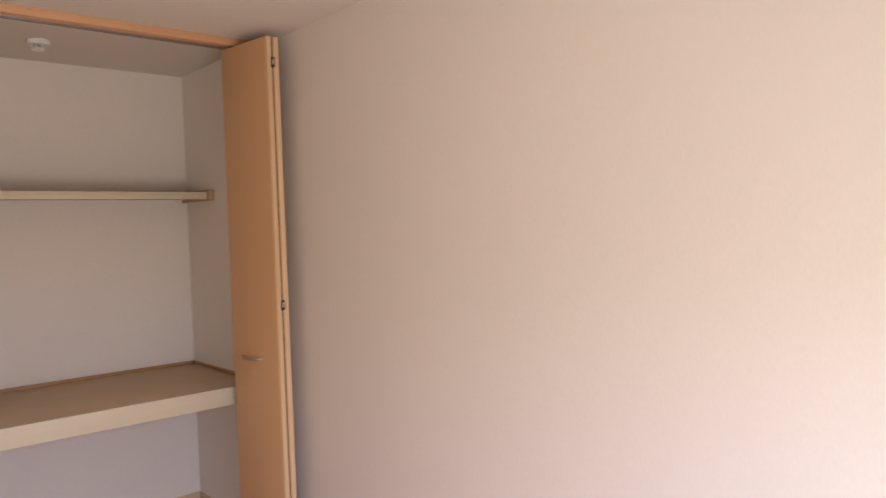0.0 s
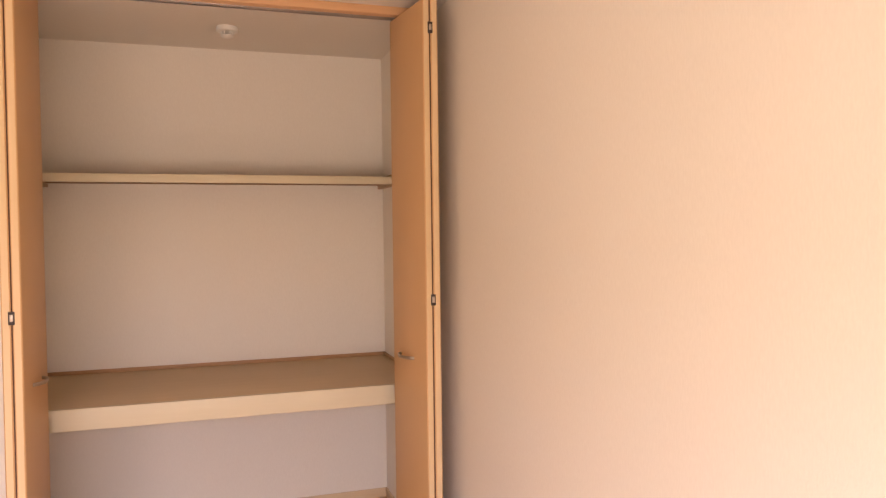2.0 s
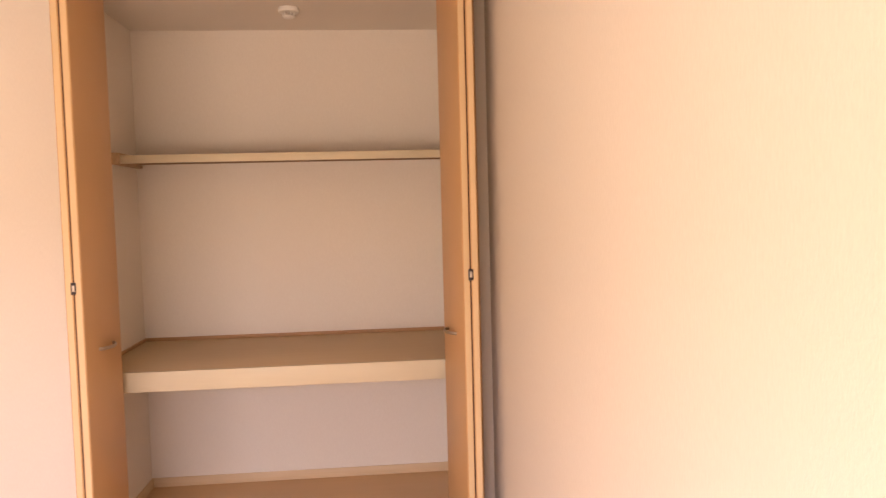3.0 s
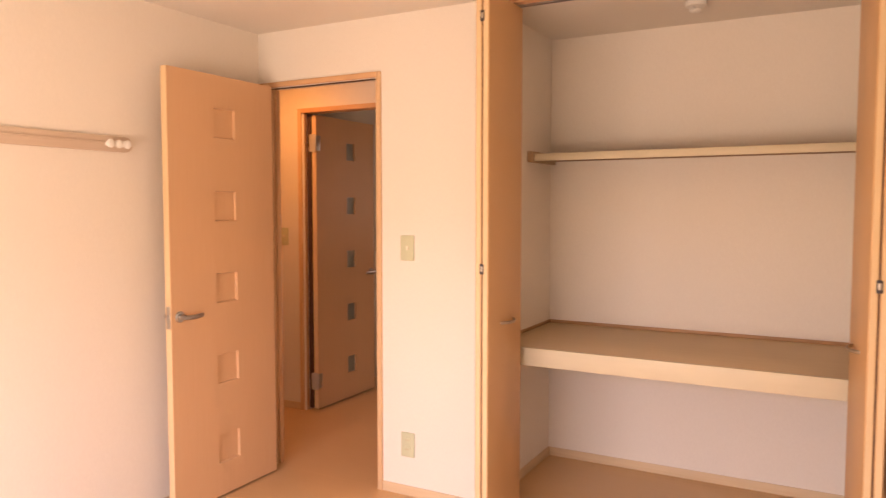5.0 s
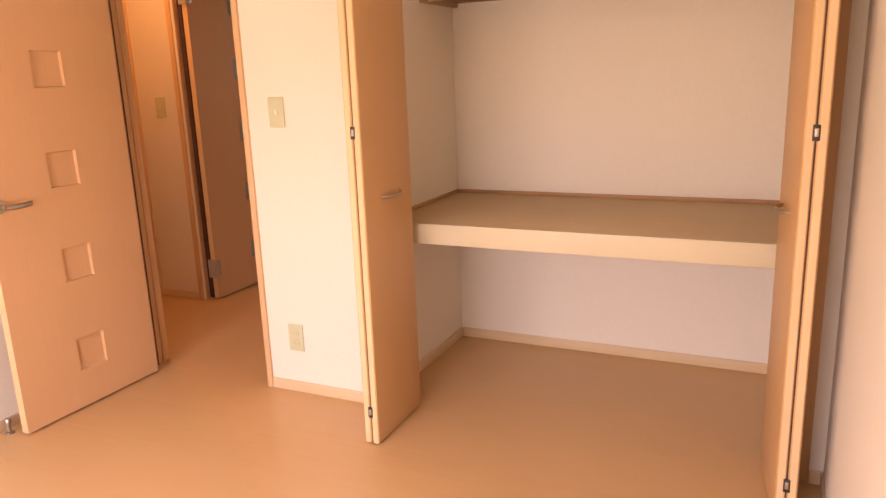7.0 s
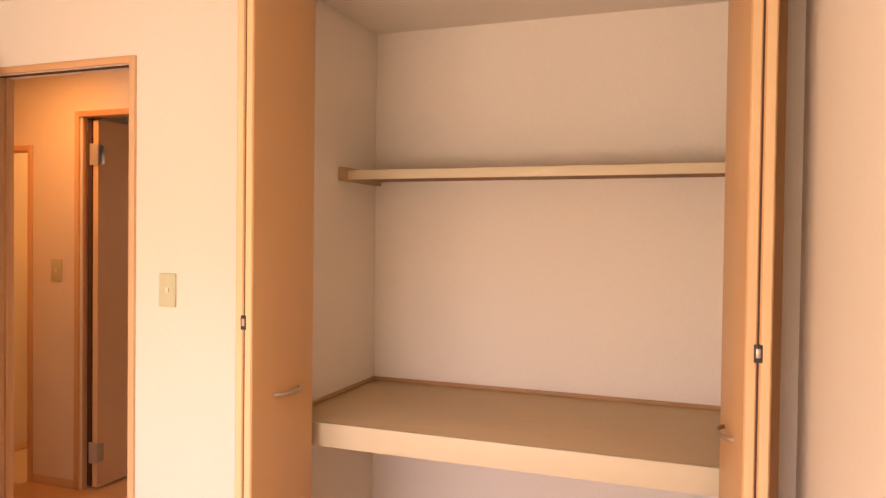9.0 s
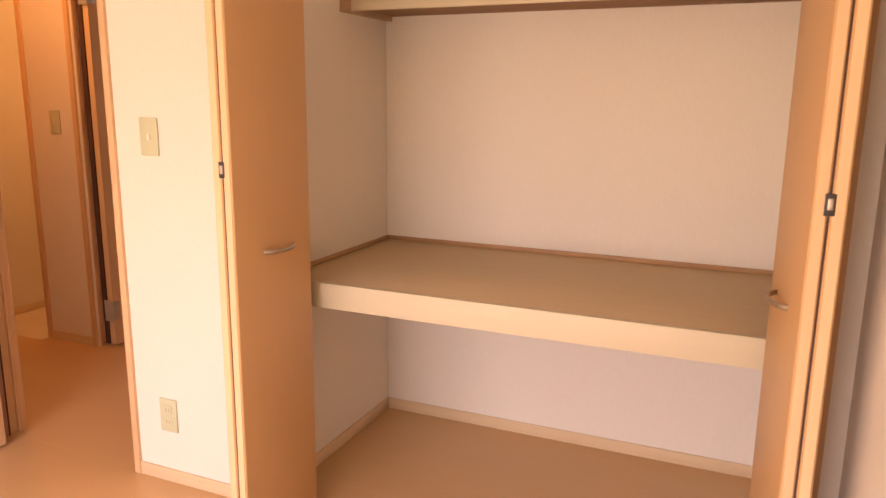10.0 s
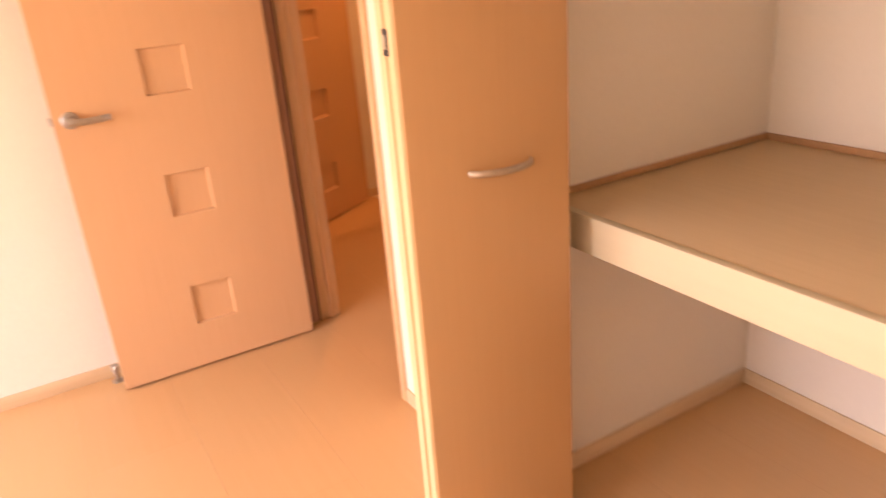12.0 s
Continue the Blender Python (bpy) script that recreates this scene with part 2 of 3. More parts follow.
struct("hall_wall_north", bm_boxes([
    (WX, HY, 0, HD0, HY + T, TOP), (HD0, HY, 2.02, HD1, HY + T, TOP), (HD1, HY, 0, -0.1, HY + T, TOP), (-2.65, HY, 1.85, WX, HY + T, TOP)]),
    WALL, "white wallpaper hall wall with two openings", "wall")
HX = -2.54
struct("hall_wall_west", bm_boxes([(HX - T, 0.82, 0, HX, HY, TOP), (HX - T, 0.10, 2.02, HX, 0.82, TOP), (HX - T, 0.0, 0, HX, 0.10, TOP)]),
       WALL, "white wallpaper end wall of hall", "wall")
struct("hall_wall_south", bm_box(HX, 0.0, 0, LEFT - 0.1, T, TOP), WALL, "white wallpaper hall wall", "wall")
struct("washroom_wall_west", bm_box(-2.80, HY, 0, -2.70, 2.6, TOP), WALL, "white wallpaper washroom wall", "wall")
struct("washroom_wall_north", bm_boxes([(-2.80, 2.6, 0, -1.2, 2.7, TOP), (-0.5, 2.6, 0, 0.0, 2.7, TOP), (-1.2, 2.6, 0, -0.5, 2.7, 1.1), (-1.2, 2.6, 1.9, -0.5, 2.7, TOP)]), WALL, "white wallpaper far wall", "wall")
struct("washroom_wall_east", bm_box(-1.99, HY + T, 0, -1.89, 2.6, TOP), WALL, "white wallpaper partition wall", "wall")
struct("far_room_wall_east", bm_box(-0.1, HY + T, 0, 0.0, 2.6, TOP), WALL, "white wallpaper room wall", "wall")
struct("west_room_wall", bm_boxes([(-3.6, -0.2, 0, -3.5, 1.0, TOP), (-3.5, -0.2, 0, HX - T, -0.1, TOP), (-3.5, 1.0, 0, -2.80, 1.1, TOP)]), WALL, "white wallpaper walls behind hall door", "wall")
struct("ceiling", bm_boxes([(-3.6, BACK - 0.12, TOP, RIGHT + 0.1, 2.7, TOP + 0.1)]), CEIL, "white papered ceiling", "ceiling")

floor = struct("floor", bm_box(-3.6, BACK - 0.12, -0.12, RIGHT + 0.1, 2.7, -0.003), JOINT, "warm maple-coloured board floor", "floor")
struct("washroom_floor", bm_box(-2.70, 0.86, -0.003, WX, 2.6, 0.002), VINYL, "pale beige vinyl washroom floor", "floor")
struct("ground", bm_box(-400, -800, -0.5, 400, 200, -0.35), EARTH, "pale sunlit ground outside", "ground")

# casings, liners and skirting
def casing(name, x0, x1, z, y0, y1, label, w=0.026):
    t = thing(name, label, "door frame", kind="structure")
    part("jamb", bm_box(x0, y0, 0, x0 + w, y1, z, 0.002), TRIM, t)
    part("jamb", bm_box(x1 - w, y0, 0, x1, y1, z, 0.002), TRIM, t)
    part("head", bm_box(x0 + w, y0, z - w, x1 - w, y1, z, 0.002), MAPLE_X, t)
    return t


frame_1 = casing("trim_bedroom_door", D0, D1 + 0.026, DZ + 0.028, -0.012, T + 0.008, "maple-coloured frame of bedroom doorway")
part("hinge_stile", bm_box(LEFT + 0.0005, -0.010, 0, D0 - 0.0005, 0, DZ + 0.026, 0.001), MAPLE, frame_1)
part("hinge_stile", bm_box(D0, -0.051, 0, D0 + 0.034, -0.0125, DZ + 0.02, 0.001), MAPLE, frame_1)
# added strip, coloured like the hinge-side edge in shade
part("hinge_cover", bm_box(D0 + 0.0345, -0.050, 0.012, D0 + 0.054, -0.0205, DZ - 0.004, 0.001), SHADED_EDGE, frame_1, "mauve-brown strip for shaded hinge-side edge")
# dark strips added to draw the shade in the gaps round the leaf
part("gap_seal", bm_box(D0 + 0.0345, -0.020, 0.012, D0 + 0.053, -0.0125, DZ - 0.004), GAP_SHADE, frame_1, "dark strip for shade in gap at hinge side")
part("gap_seal", bm_box(D0 + 0.027, 0.012, DZ - 0.003, D1 - 0.001, 0.034, DZ + 0.0015), GAP_SHADE, frame_1, "dark strip for shade in gap under head")
part("door_stop_strip", bm_box(D0 + 0.026, 0.035, 0, D0 + 0.038, T - 0.02, DZ, 0.001), MAPLE, frame_1)
part("door_stop_strip", bm_box(D1 - 0.012, 0.035, 0, D1, T - 0.02, DZ, 0.001), MAPLE, frame_1)
frame_2 = casing("trim_hall_door", HD0 - 0.045, HD1 + 0.03, 2.048, HY - 0.012, HY + T + 0.012, "maple-coloured frame of hall doorway", 0.03)
part("door_stop_strip", bm_box(HD0 - 0.0145, HY + 0.004, 0, HD0 + 0.002, HY + 0.03, 2.018, 0.002), MAPLE, frame_2)
# dark strip fills the hinge gap: its shade, and no light through
part("gap_seal", bm_box(HD0 + 0.003, HY + 0.032, 0.012, HD0 + 0.032, HY + 0.060, 2.015), GAP_SHADE, frame_2, "dark strip for shade in gap at hinge side")
frame_3 = casing("trim_washroom_opening", -2.66, WX + 0.028, 1.878, HY - 0.012, HY + T + 0.012, "maple-coloured frame of washroom opening", 0.03)
frame_4 = thing("trim_west_door", "maple-coloured frame of hall end door", "door frame", kind="structure")
part("jamb", bm_box(HX - T - 0.01, 0.79, 0, HX + 0.014, 0.83, 2.05, 0.002), MAPLE, frame_4)
part("jamb", bm_box(HX - T - 0.01, 0.10, 0, HX + 0.014, 0.125, 2.05, 0.002), MAPLE, frame_4)
part("head", bm_box(HX - T - 0.01, 0.125, 2.02, HX + 0.014, 0.79, 2.05, 0.002), MAPLE_Y, frame_4)
trim_c = thing("trim_closet", "maple-coloured frame of closet opening", "closet frame", kind="structure")
part("jamb", bm_box(OP0 - 0.022, -0.003, 0, OP0 + 0.004, T + 0.003, OPZ, 0.0015), MAPLE, trim_c)
part("jamb", bm_box(OP1 - 0.004, -0.003, 0, OP1 + 0.040, T + 0.003, OPZ, 0.0015), MAPLE, trim_c)
part("head", bm_box(OP0 - 0.022, -0.010, OPZ, OP1 + 0.040, T + 0.003, TOP, 0.002), MAPLE_X, trim_c)
part("track", bm_boxes([(OP0 + 0.01, 0.030, OPZ - 0.006, OP1 - 0.01, 0.035, OPZ), (OP0 + 0.01, 0.052, OPZ - 0.006, OP1 - 0.01, 0.057, OPZ)]), CHROME, trim_c, "thin metal door track")

H, TH = 0.047, 0.008
def skirting(name, x0, y0, x1, y1, mat, label):
    struct(name, bm_box(x0, y0, -0.002, x1, y1, H, 0.002), mat, label, "baseboard")


SK = "pale wooden skirting board along wall"
skirting("baseboard_north", D1 + 0.026, -TH, OP0 - 0.022, 0, BASE_X, SK)
skirting("baseboard_north_corner", OP1 + 0.040, -TH, RIGHT, 0, BASE_X, SK)
skirting("baseboard_west", LEFT, BACK, LEFT + TH, -0.012, BASE_Y, SK)
skirting("baseboard_east", RIGHT - TH, BACK, RIGHT, -TH, BASE_Y, SK)
skirting("baseboard_closet_north", 0, CD - TH, CW, CD, BASE_X, "pale wooden skirting board inside closet")
skirting("baseboard_closet_west", 0, T + 0.003, TH, CD - TH, BASE_Y, "pale wooden skirting board inside closet")
skirting("baseboard_closet_east", CW - TH, T + 0.003, CW, CD - TH, BASE_Y, "pale wooden skirting board inside closet")
skirting("baseboard_hall_north", WX + 0.028, HY - TH, HD0 - 0.045, HY, BASE_X, "wooden skirting board of hall")
skirting("baseboard_hall_west", HX, 0.83, HX + TH, HY, BASE_Y, "wooden skirting board of hall")
skirting("baseboard_washroom", -2.70, HY + T + 0.012, -2.70 + TH, 2.6, BASE_Y, "wooden skirting board of washroom")

# balcony window behind the walk
win = thing("window_1", "white aluminium sliding balcony window, closed", "window", kind="structure")
part("window_frame", bm_boxes([(WX0, BACK - 0.1, WZ0, WX0 + 0.04, BACK - 0.03, WZ1), (WX1 - 0.04, BACK - 0.1, WZ0, WX1, BACK - 0.03, WZ1),
    (WX0 + 0.04, BACK - 0.1, WZ0, WX1 - 0.04, BACK - 0.03, WZ0 + 0.04), (WX0 + 0.04, BACK - 0.1, WZ1 - 0.04, WX1 - 0.04, BACK - 0.03, WZ1),
    (WC - 0.02, BACK - 0.085, WZ0 + 0.04, WC + 0.02, BACK - 0.045, WZ1 - 0.04)]), ALU, win)
for x0, x1 in ((WX0 + 0.04, WC - 0.02), (WC + 0.02, WX1 - 0.04)):
    pane = part("pane", bm_box(x0, BACK - 0.068, WZ0 + 0.04, x1, BACK - 0.062, WZ1 - 0.04), GLASS, win)
    pane.visible_shadow = False

# window added out of view, to go with the far room's fill lamp
win2 = thing("window_2", "small white aluminium window added unseen in far room", "window", kind="structure")
part("window_frame", bm_boxes([(-1.2, 2.62, 1.1, -1.17, 2.68, 1.9), (-0.53, 2.62, 1.1, -0.5, 2.68, 1.9), (-1.17, 2.62, 1.1, -0.53, 2.68, 1.13), (-1.17, 2.62, 1.87, -0.53, 2.68, 1.9)]), ALU, win2)
pane = part("pane", bm_box(-1.17, 2.648, 1.13, -0.53, 2.652, 1.87), GLASS, win2)
pane.visible_shadow = False

# ---- closet ----
shelf = thing("closet_shelf", "deep tan closet shelf with cream wooden front edge", "shelf", pose(0, 0.115, 0.672))
O = Matrix.Translation((0, -0.115, -0.678))
part("board", bm_box(0.001, 0.137, 0.735, CW - 0.001, CD - 0.001, 0.758, 0.001), SHELF, shelf, "tan plywood board", at=O)
part("front_edge", bm_box(0.001, 0.115, 0.678, CW - 0.001, 0.137, 0.760, 0.0025), FASCIA, shelf, "cream wooden front edge", at=O)
part("support", bm_box(0.001, 0.137, 0.69, 0.024, CD - 0.001, 0.735, 0.001), FASCIA, shelf, at=O)
part("support", bm_box(CW - 0.024, 0.137, 0.69, CW - 0.001, CD - 0.001, 0.735, 0.001), FASCIA, shelf, at=O)
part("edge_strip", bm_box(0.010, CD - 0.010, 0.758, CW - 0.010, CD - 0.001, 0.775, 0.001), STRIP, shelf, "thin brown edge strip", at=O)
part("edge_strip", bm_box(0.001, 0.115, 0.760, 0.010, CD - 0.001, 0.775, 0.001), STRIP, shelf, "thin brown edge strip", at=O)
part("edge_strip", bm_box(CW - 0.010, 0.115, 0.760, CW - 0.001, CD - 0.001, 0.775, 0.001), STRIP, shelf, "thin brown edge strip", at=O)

up = thing("upper_shelf", "narrow cream wooden upper closet shelf on cleats", "shelf", pose(0, 0.52, 1.62))
O = Matrix.Translation((0, -0.52, -1.62))
part("board", bm_box(0.030, 0.560, 1.640, CW - 0.030, CD - 0.001, 1.662, 0.001), UNDERSIDE, up, "board coloured brown for the shade on its underside", at=O)
part("front_edge", bm_box(0.030, 0.548, 1.627, CW - 0.030, 0.5595, 1.664, 0.002), FASCIA, up, "cream wooden front edge", at=O)
for x0, x1 in ((0.001, 0.029), (CW - 0.029, CW - 0.001)):
    part("cleat", bm_box(x0, 0.522, 1.622, x1, CD - 0.001, 1.676, 0.002), CLEAT, up, "tan wooden cleat", at=O)

det = thing("smoke_detector", "small round white smoke detector on closet ceiling", "smoke detector", pose(0.82, 0.465, TOP))
part("base", bm_lathe([(0.042, -0.022), (0.046, -0.018), (0.046, -0.004), (0.043, 0.0)]), WHITE, det)
part("sensor", bm_lathe([(0.012, -0.048), (0.020, -0.045), (0.027, -0.040), (0.027, -0.036)]), WHITE, det)
for k in range(6):
    a = k * math.pi / 3
    part("rib", bm_box(0.021, -0.002, -0.037, 0.026, 0.002, -0.021), WHITE, det, at=pose(0, 0, 0, 0, 0, math.degrees(a)))


def leaf_matrix(a, b):
    """Local x runs from a to b on the floor."""
    return pose(a[0], a[1], 0, 0, 0, math.degrees(math.atan2(b[1] - a[1], b[0] - a[0])))


PZ0, PZ1, PT = 0.005, 2.257, 0.028
def folding_door(front_lead, back_lead, front_outer, back_outer, side, label):
    """side: +1 when the lead leaf shows its face towards +x."""
    t = thing("folding_door", label, "folding door", pose((front_lead[0] + front_outer[0]) / 2, front_lead[1], 0), "closet folding doors")
    inv = t.matrix_basis.inverted()
    for who, a, b in (("lead", front_lead, back_lead), ("outer", front_outer, back_outer)):
        m = inv @ leaf_matrix(a, b)
        n = (Vector(b) - Vector(a)).length
        p = part("leaf", bm_box(0, -PT / 2, PZ0, n, PT / 2, PZ1, 0.005, 3), FOLD, t, at=m)
        part("edge_band", bm_box(-0.0015, -PT / 2 + 0.0045, PZ0, 0.002, PT / 2 - 0.0045, PZ1), LIT_EDGE, p, "edge band with window light put into its pale colour")
        if who == "lead":
            # bow handle on the face towards the closet middle
            s = -1 if side > 0 else 1
            pts = []
            for k in range(15):
                u = k / 14
                pts.append((0.120 + 0.137 * u, s * (PT / 2 - 0.002 + 0.030 * math.sin(math.pi * u) ** 0.6), 0.908))
            part("handle", bm_sweep(pts, 0.009, 0.013), SATIN, p, "bowed satin metal handle")
    # dark strip painted for the shade between the leaves, and the little hinges on it
    g = Vector(((front_lead[0] + front_outer[0]) / 2, front_lead[1])) - Vector(t.matrix_basis.translation[:2])
    part("gap_seal", bm_box(g.x - 0.0035, g.y + 0.004, PZ0, g.x + 0.0035, g.y + 0.012, PZ1), GAP_SHADE, t, "dark strip for shade between leaves")
    for z in (0.127, 1.143, 2.152):
        h = part("hinge", bm_box(g.x - 0.0095, g.y - 0.0025, z - 0.021, g.x + 0.0095, g.y + 0.006, z + 0.021, 0.0015), DARK, t, "small dark hinge")
        part("hinge_link", bm_box(g.x - 0.005, g.y - 0.0055, z - 0.010, g.x + 0.005, g.y - 0.002, z + 0.012, 0.0015), SATIN, h, "pale metal link")
    return t


folding_door((0.155, -0.294), (0.154, 0.054), (0.124, -0.294), (0.106, 0.052), 1, "maple-coloured closet folding door, folded open beside switch wall")
folding_door((1.5065, -0.272), (1.462, 0.058), (1.5375, -0.272), (1.531, 0.052), -1, "maple-coloured closet folding door, folded open beside plain wall")


# ---- doors ----
def bm_leaf(width, z0, z1, thick, holes, hole_z, hole_h, depth):
    """A leaf in the local xz plane, front at y 0 and back at y thick, with square recesses on both faces (depth) or through holes (depth 0)."""
    xs = [0, holes[0], holes[1], width]
    zs = [z0]
    for z in sorted(hole_z):
        zs += [z, z + hole_h]
    zs.append(z1)
    bm = bmesh.new()

    def quad(*p):
        bm.faces.new([bm.verts.new(q) for q in p])
    for y in (0, thick):
        inner = y + (depth if y == 0 else -depth)
        for i in range(3):
            for j in range(len(zs) - 1):
                x0, x1, a, b = xs[i], xs[i + 1], zs[j], zs[j + 1]
                if i == 1 and j % 2 == 1:
                    q = thick if depth == 0 and y == 0 else inner
                    if depth or y == 0:
                        e = 0.004 if depth else 0
                        ring = ((x0, a), (x1, a), (x1, b), (x0, b))
                        ins = ((x0 + e, a + e), (x1 - e, a + e), (x1 - e, b - e), (x0 + e, b - e))
                        for k in range(4):
                            (px, pz), (rx, rz) = ring[k], ring[(k + 1) % 4]
                            (sx, sz), (tx, tz) = ins[k], ins[(k + 1) % 4]
                            quad((px, y, pz), (rx, y, rz), (tx, q, tz), (sx, q, sz))
                        if depth:
                            quad(*[(sx, q, sz) for sx, sz in ins])
                else:
                    quad((x0, y, a), (x1, y, a), (x1, y, b), (x0, y, b))
    quad((0, 0, z0), (width, 0, z0), (width, thick, z0), (0, thick, z0))
    quad((0, 0, z1), (width, 0, z1), (width, thick, z1), (0, thick, z1))
    quad((0, 0, z0), (0, thick, z0), (0, thick, z1), (0, 0, z1))
    quad((width, 0, z0), (width, thick, z0), (width, thick, z1), (width, 0, z1))
    bmesh.ops.remove_doubles(bm, verts=bm.verts, dist=0.0004)
    return bm


def lever_parts(parent, x, z, y, out, to):
    """Rose and lever on the face at local y; out: -1 or 1, the way it stands off; to: the way the lever points along x."""
    rose = part("handle_rose", bm_lathe([(0.025, 0), (0.025, 0.006), (0.022, 0.009), (0.012, 0.010), (0.010, 0.040), (0.009, 0.044)]), CHROME, parent,
                "round nickel rose", at=Matrix.Translation((x, y, z)) @ pose(0, 0, 0, 90 if out < 0 else -90))
    pts = [(x - to * 0.012 + to * 0.118 * k / 10, y + out * (0.046 - 0.010 * (k / 10) ** 2), z - 0.003 * math.sin(k / 10 * 3)) for k in range(11)]
    part("lever", bm_sweep(pts, 0.012, 0.020), CHROME, parent, "brushed nickel lever")


def panel_door(label, m, width, group, glazed=False):
    """Hinge at the local origin, leaf along x; the front face looks to -y."""
    t = thing("door", label, "door", m, group)
    hx = (width * 0.395, width * 0.395 + 0.135)
    hz = [0.165 + 0.3875 * k for k in range(5)]
    hh = 0.14
    if glazed:
        hx, hz, hh = (0.342, 0.442), [0.190 + 0.383 * k for k in range(5)], 0.12
    body = part("leaf", bm_leaf(width, 0.010, 2.006, 0.036, hx, hz, hh, 0 if glazed else 0.012), MAPLE, t)
    for z in hz:
        if glazed:
            part("pane", bm_box(hx[0], 0.014, z, hx[1], 0.020, z + hh), FROST, body, "small square frosted pane")
        else:
            e = 0.011
            fr = [(hx[0] - e, -0.0015, z - e, hx[0], 0.0005, z + hh + e), (hx[1], -0.0015, z - e, hx[1] + e, 0.0005, z + hh + e),
                  (hx[0], -0.0015, z - e, hx[1], 0.0005, z), (hx[0], -0.0015, z + hh, hx[1], 0.0005, z + hh + e)]
            part("panel_moulding", bm_boxes(fr, 0.0006), MAPLE, body)
    part("edge_band", bm_box(width - 0.002, 0.0015, 0.012, width + 0.0006, 0.0345, 2.004), LIT_EDGE, body, "edge band with window light put into its pale colour")
    if glazed:
        part("edge_band", bm_box(-0.0006, 0.0015, 0.012, 0.002, 0.0345, 2.004), LIT_EDGE, body, "edge band with window light put into its pale colour")
    lever_parts(t, width - 0.045, 0.905, 0, -1, -1)
    lever_parts(t, width - 0.045, 0.905, 0.036, 1, -1)
    part("latch_plate", bm_box(width - 0.0005, 0.007, 0.855, width + 0.0015, 0.029, 0.955, 0.0005), CHROME, t, "nickel latch plate")
    part("latch_bolt", bm_box(width + 0.001, 0.012, 0.893, width + 0.010, 0.024, 0.917, 0.003), CHROME, t)
    for z in (0.2, 1.82):
        h = part("hinge", bm_lathe([(0.0075, -0.05), (0.0075, 0.05)], 14), CHROME, t, "steel butt hinge", at=pose(-0.006, -0.004, z))
        part("hinge_plate", bm_box(0, -0.002, -0.05, 0.040, 0.002, 0.05, 0.0005), CHROME, h, at=pose(0.006, 0.0035, 0))
        if glazed:
            part("hinge_plate", bm_box(-0.003, -0.006, -0.058, -0.001, 0.050, 0.058, 0.0006), STEEL, h, "flat grey hinge plate", at=pose(-0.002, 0.004, 0))
    return t


# open bedroom door, flat along the west wall
panel_door("maple-coloured bedroom door with five square recesses, wide open", pose(-1.199, -0.066, 0, 0, 0, -90), 0.664, "doors")
# hall door, opened away into the room behind
panel_door("maple-coloured hall door with five small panes, open", pose(-1.726, HY + 0.035, 0, 0, 0, 90) @ pose(0, -0.036, 0), 0.680, "doors", glazed=True)
# door at the end of the hall, ajar
panel_door("maple-coloured hall end door with square recesses, ajar", pose(-2.520, 0.785, 0, 0, 0, -58), 0.66, "doors")

# ---- bedroom wall things ----
sw = thing("light_switch", "ivory wall switch plate with small light key", "switch", pose(-0.391, 0, 1.199), "switch plates")
part("plate", bm_box(-0.037, -0.007, -0.060, 0.037, 0, 0.060, 0.003, 3), PLATE, sw)
part("key", bm_box(-0.006, -0.009, -0.010, 0.006, -0.006, 0.010, 0.0015), KEY, sw, "small pale rocker key")
part("indicator", bm_box(0.008, -0.0080, -0.008, 0.0095, -0.006, 0.008), STRIP, sw, "dark slot")
copy_thing(sw, pose(-1.945, HY, 1.19))
ol = thing("wall_outlet", "ivory double wall outlet low above skirting", "outlet", pose(-0.391, 0, 0.249))
part("plate", bm_box(-0.037, -0.007, -0.060, 0.037, 0, 0.060, 0.003, 3), PLATE, ol)
for z in (-0.022, 0.022):
    s = part("socket", bm_box(-0.017, -0.009, z - 0.016, 0.017, -0.006, z + 0.016, 0.002), PLATE, ol)
    for x in (-0.006, 0.006):
        part("slot", bm_box(x - 0.001, -0.0096, z - 0.005, x + 0.001, -0.0088, z + 0.005), STRIP, s)

hr = thing("hook_rail", "beige wall rail with three white hook knobs", "hook rail", pose(LEFT, -1.6, 1.660))
RY0, RY1 = -1.1, 0.795
bm = bmesh.new()
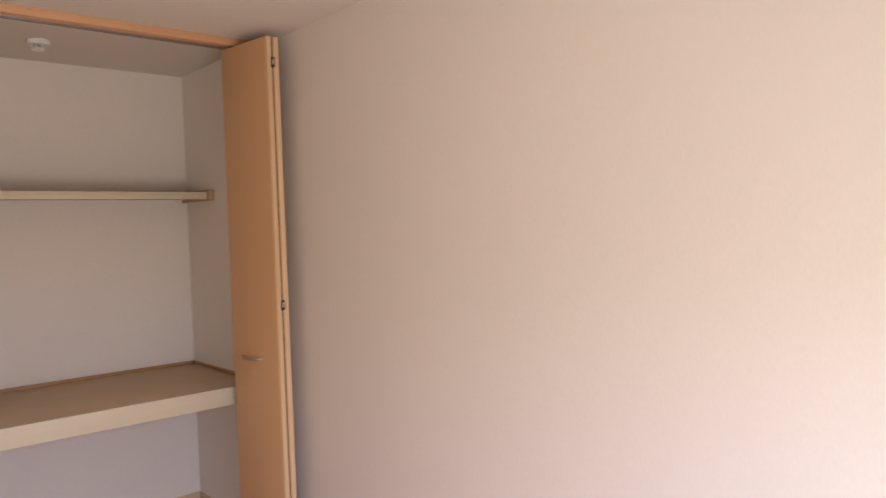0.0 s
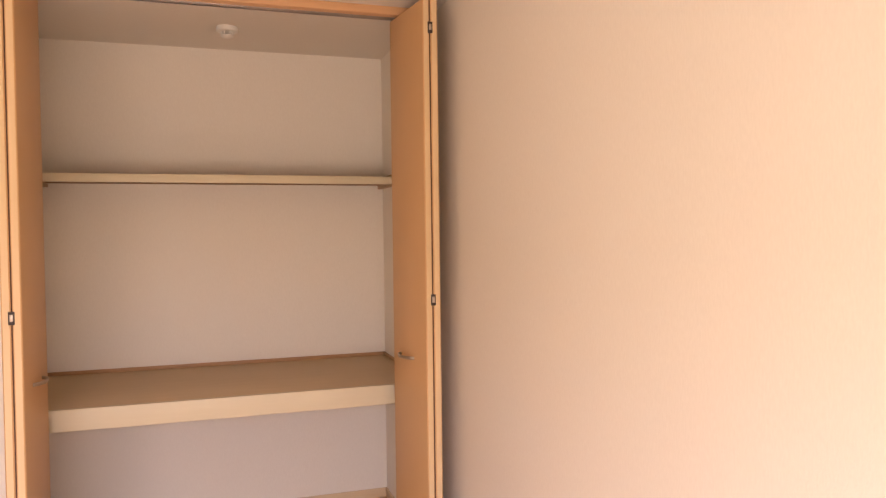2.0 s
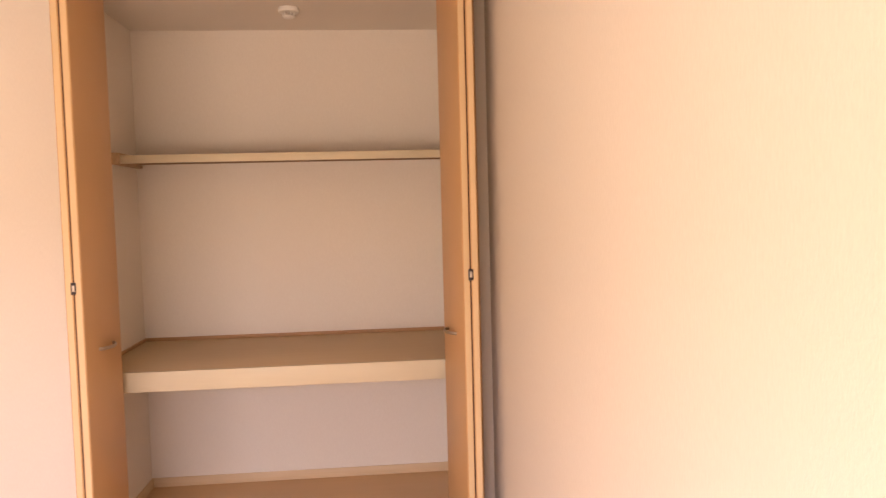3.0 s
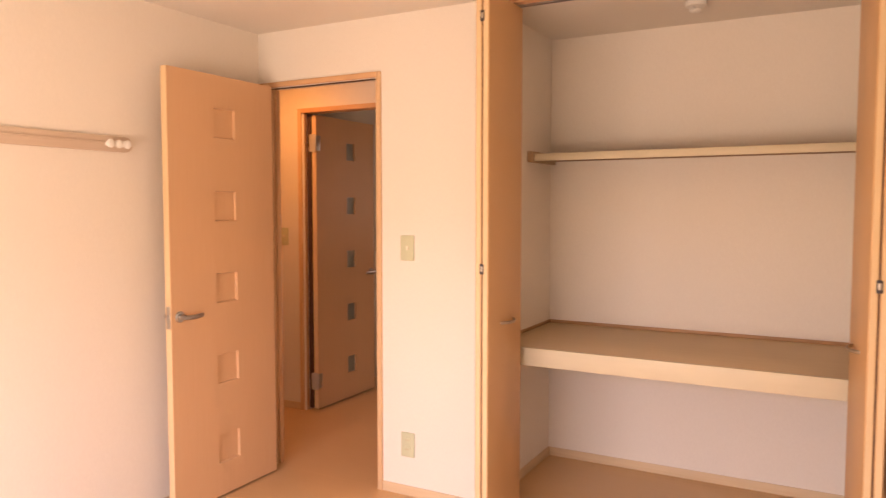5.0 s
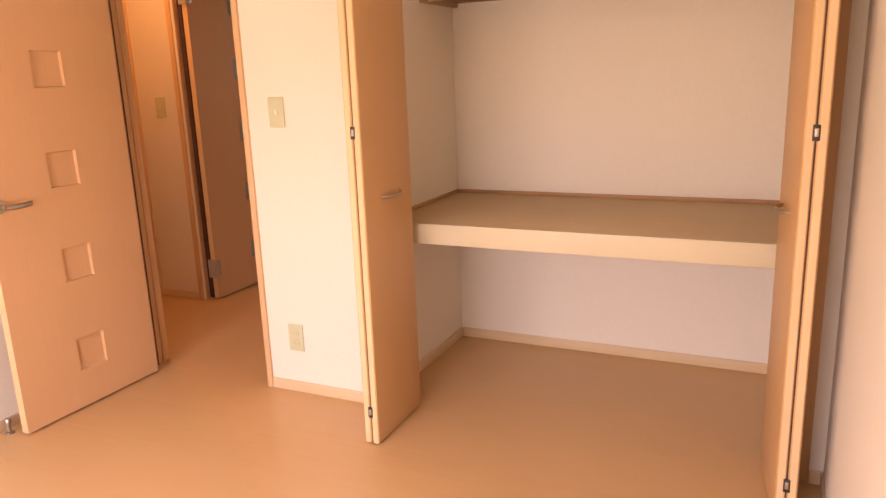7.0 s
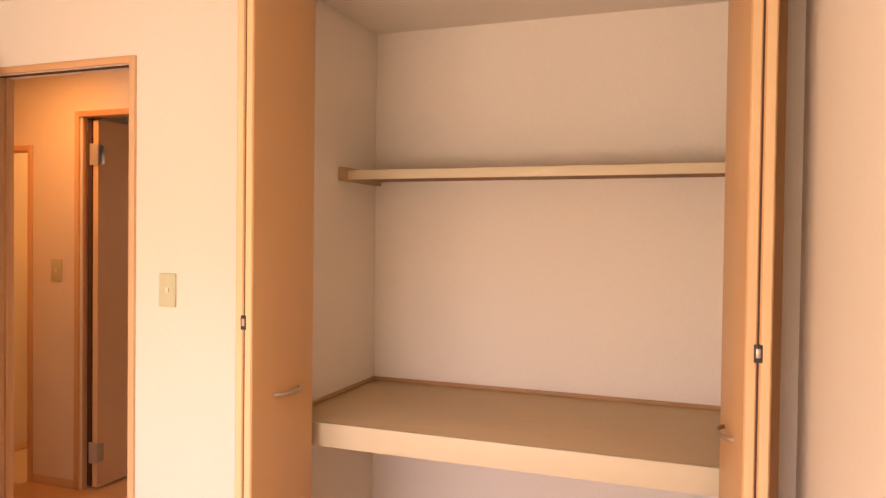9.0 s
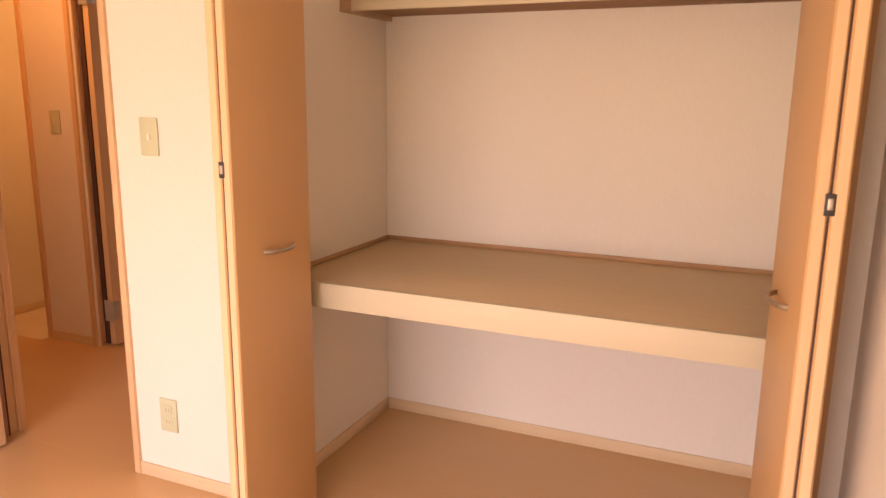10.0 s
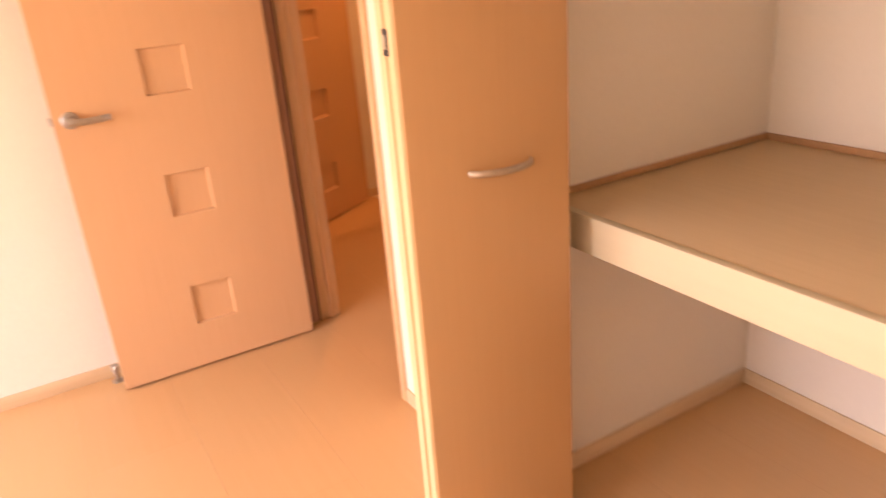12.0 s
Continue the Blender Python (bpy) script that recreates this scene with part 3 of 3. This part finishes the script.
# rounded-end board along y
prof = []
for k in range(13):
    a = -math.pi / 2 + math.pi * k / 12
    prof.append((RY1 - 0.032 + 0.032 * math.cos(a), 0.032 * math.sin(a)))
for k in range(13):
    a = math.pi / 2 + math.pi * k / 12
    prof.append((RY0 + 0.032 + 0.032 * math.cos(a), 0.032 * math.sin(a)))
lo = [bm.verts.new((0, y, z)) for y, z in prof]
hi = [bm.verts.new((0.014, y, z)) for y, z in prof]
bm.faces.new(lo[::-1])
bm.faces.new(hi)
for k in range(len(prof)):
    j = (k + 1) % len(prof)
    bm.faces.new((lo[k], lo[j], hi[j], hi[k]))
part("board", bm, RAIL, hr)
part("lip", bm_box(0.013, RY0 + 0.03, 0.002, 0.021, RY1 - 0.022, 0.010, 0.003), RAIL, hr, "raised lip along rail")
for k in range(3):
    part("knob", bm_lathe([(0.011, 0), (0.011, 0.010), (0.017, 0.016), (0.0185, 0.023), (0.016, 0.030), (0.009, 0.033)]), WHITE, hr, "round white knob",
         at=pose(0.014, RY1 - 0.042 - 0.040 * k, 0.0, 0, 90, 0))

ds = thing("door_stop", "small chrome door stop on floor beside door", "door stop", pose(-1.262, -0.742, 0))
part("foot", bm_lathe([(0.018, 0), (0.018, 0.004), (0.015, 0.007), (0.008, 0.009)], 20), CHROME, ds)
part("post", bm_lathe([(0.008, 0.008), (0.008, 0.040), (0.0125, 0.042), (0.0125, 0.058), (0.010, 0.062)], 20), CHROME, ds)

# hall lamp
hl = thing("ceiling_lamp", "small white ceiling lamp fitting, switched on", "ceiling lamp", pose(-1.75, 0.42, TOP))
part("base", bm_lathe([(0.05, -0.02), (0.055, -0.015), (0.055, 0)]), WHITE, hl)
copy_thing(hl, pose(-2.32, 1.75, TOP))

# ---- floor boards ----
BW, BL, G = 0.303, 1.818, 0.0004
plank_meshes = {}
def plank(x0, y0, x1, y1):
    key = (round(x1 - x0, 3), round(y1 - y0, 3))
    if key not in plank_meshes:
        plank_meshes[key] = mesh_of(bm_box(0, 0, -0.0029, key[0] - G, key[1] - G, 0.0, 0.0), FLOOR, "plank")
    ob = new("plank", plank_meshes[key])
    ob.matrix_basis = pose(x0, y0, 0)
    ob.parent = floor


row = 0
y = CD + 0.05 - BW * 16
while y < 2.6:
    x = -3.5 - (0.0, 0.9, 0.45)[row % 3]
    while x < RIGHT + 0.05:
        a, b = max(x, -3.5), min(x + BL, RIGHT + 0.05)
        if b - a > 0.02:
            plank(a, max(y, BACK - 0.1), b, min(y + BW, 2.6))
        x += BL
    y += BW
    row += 1
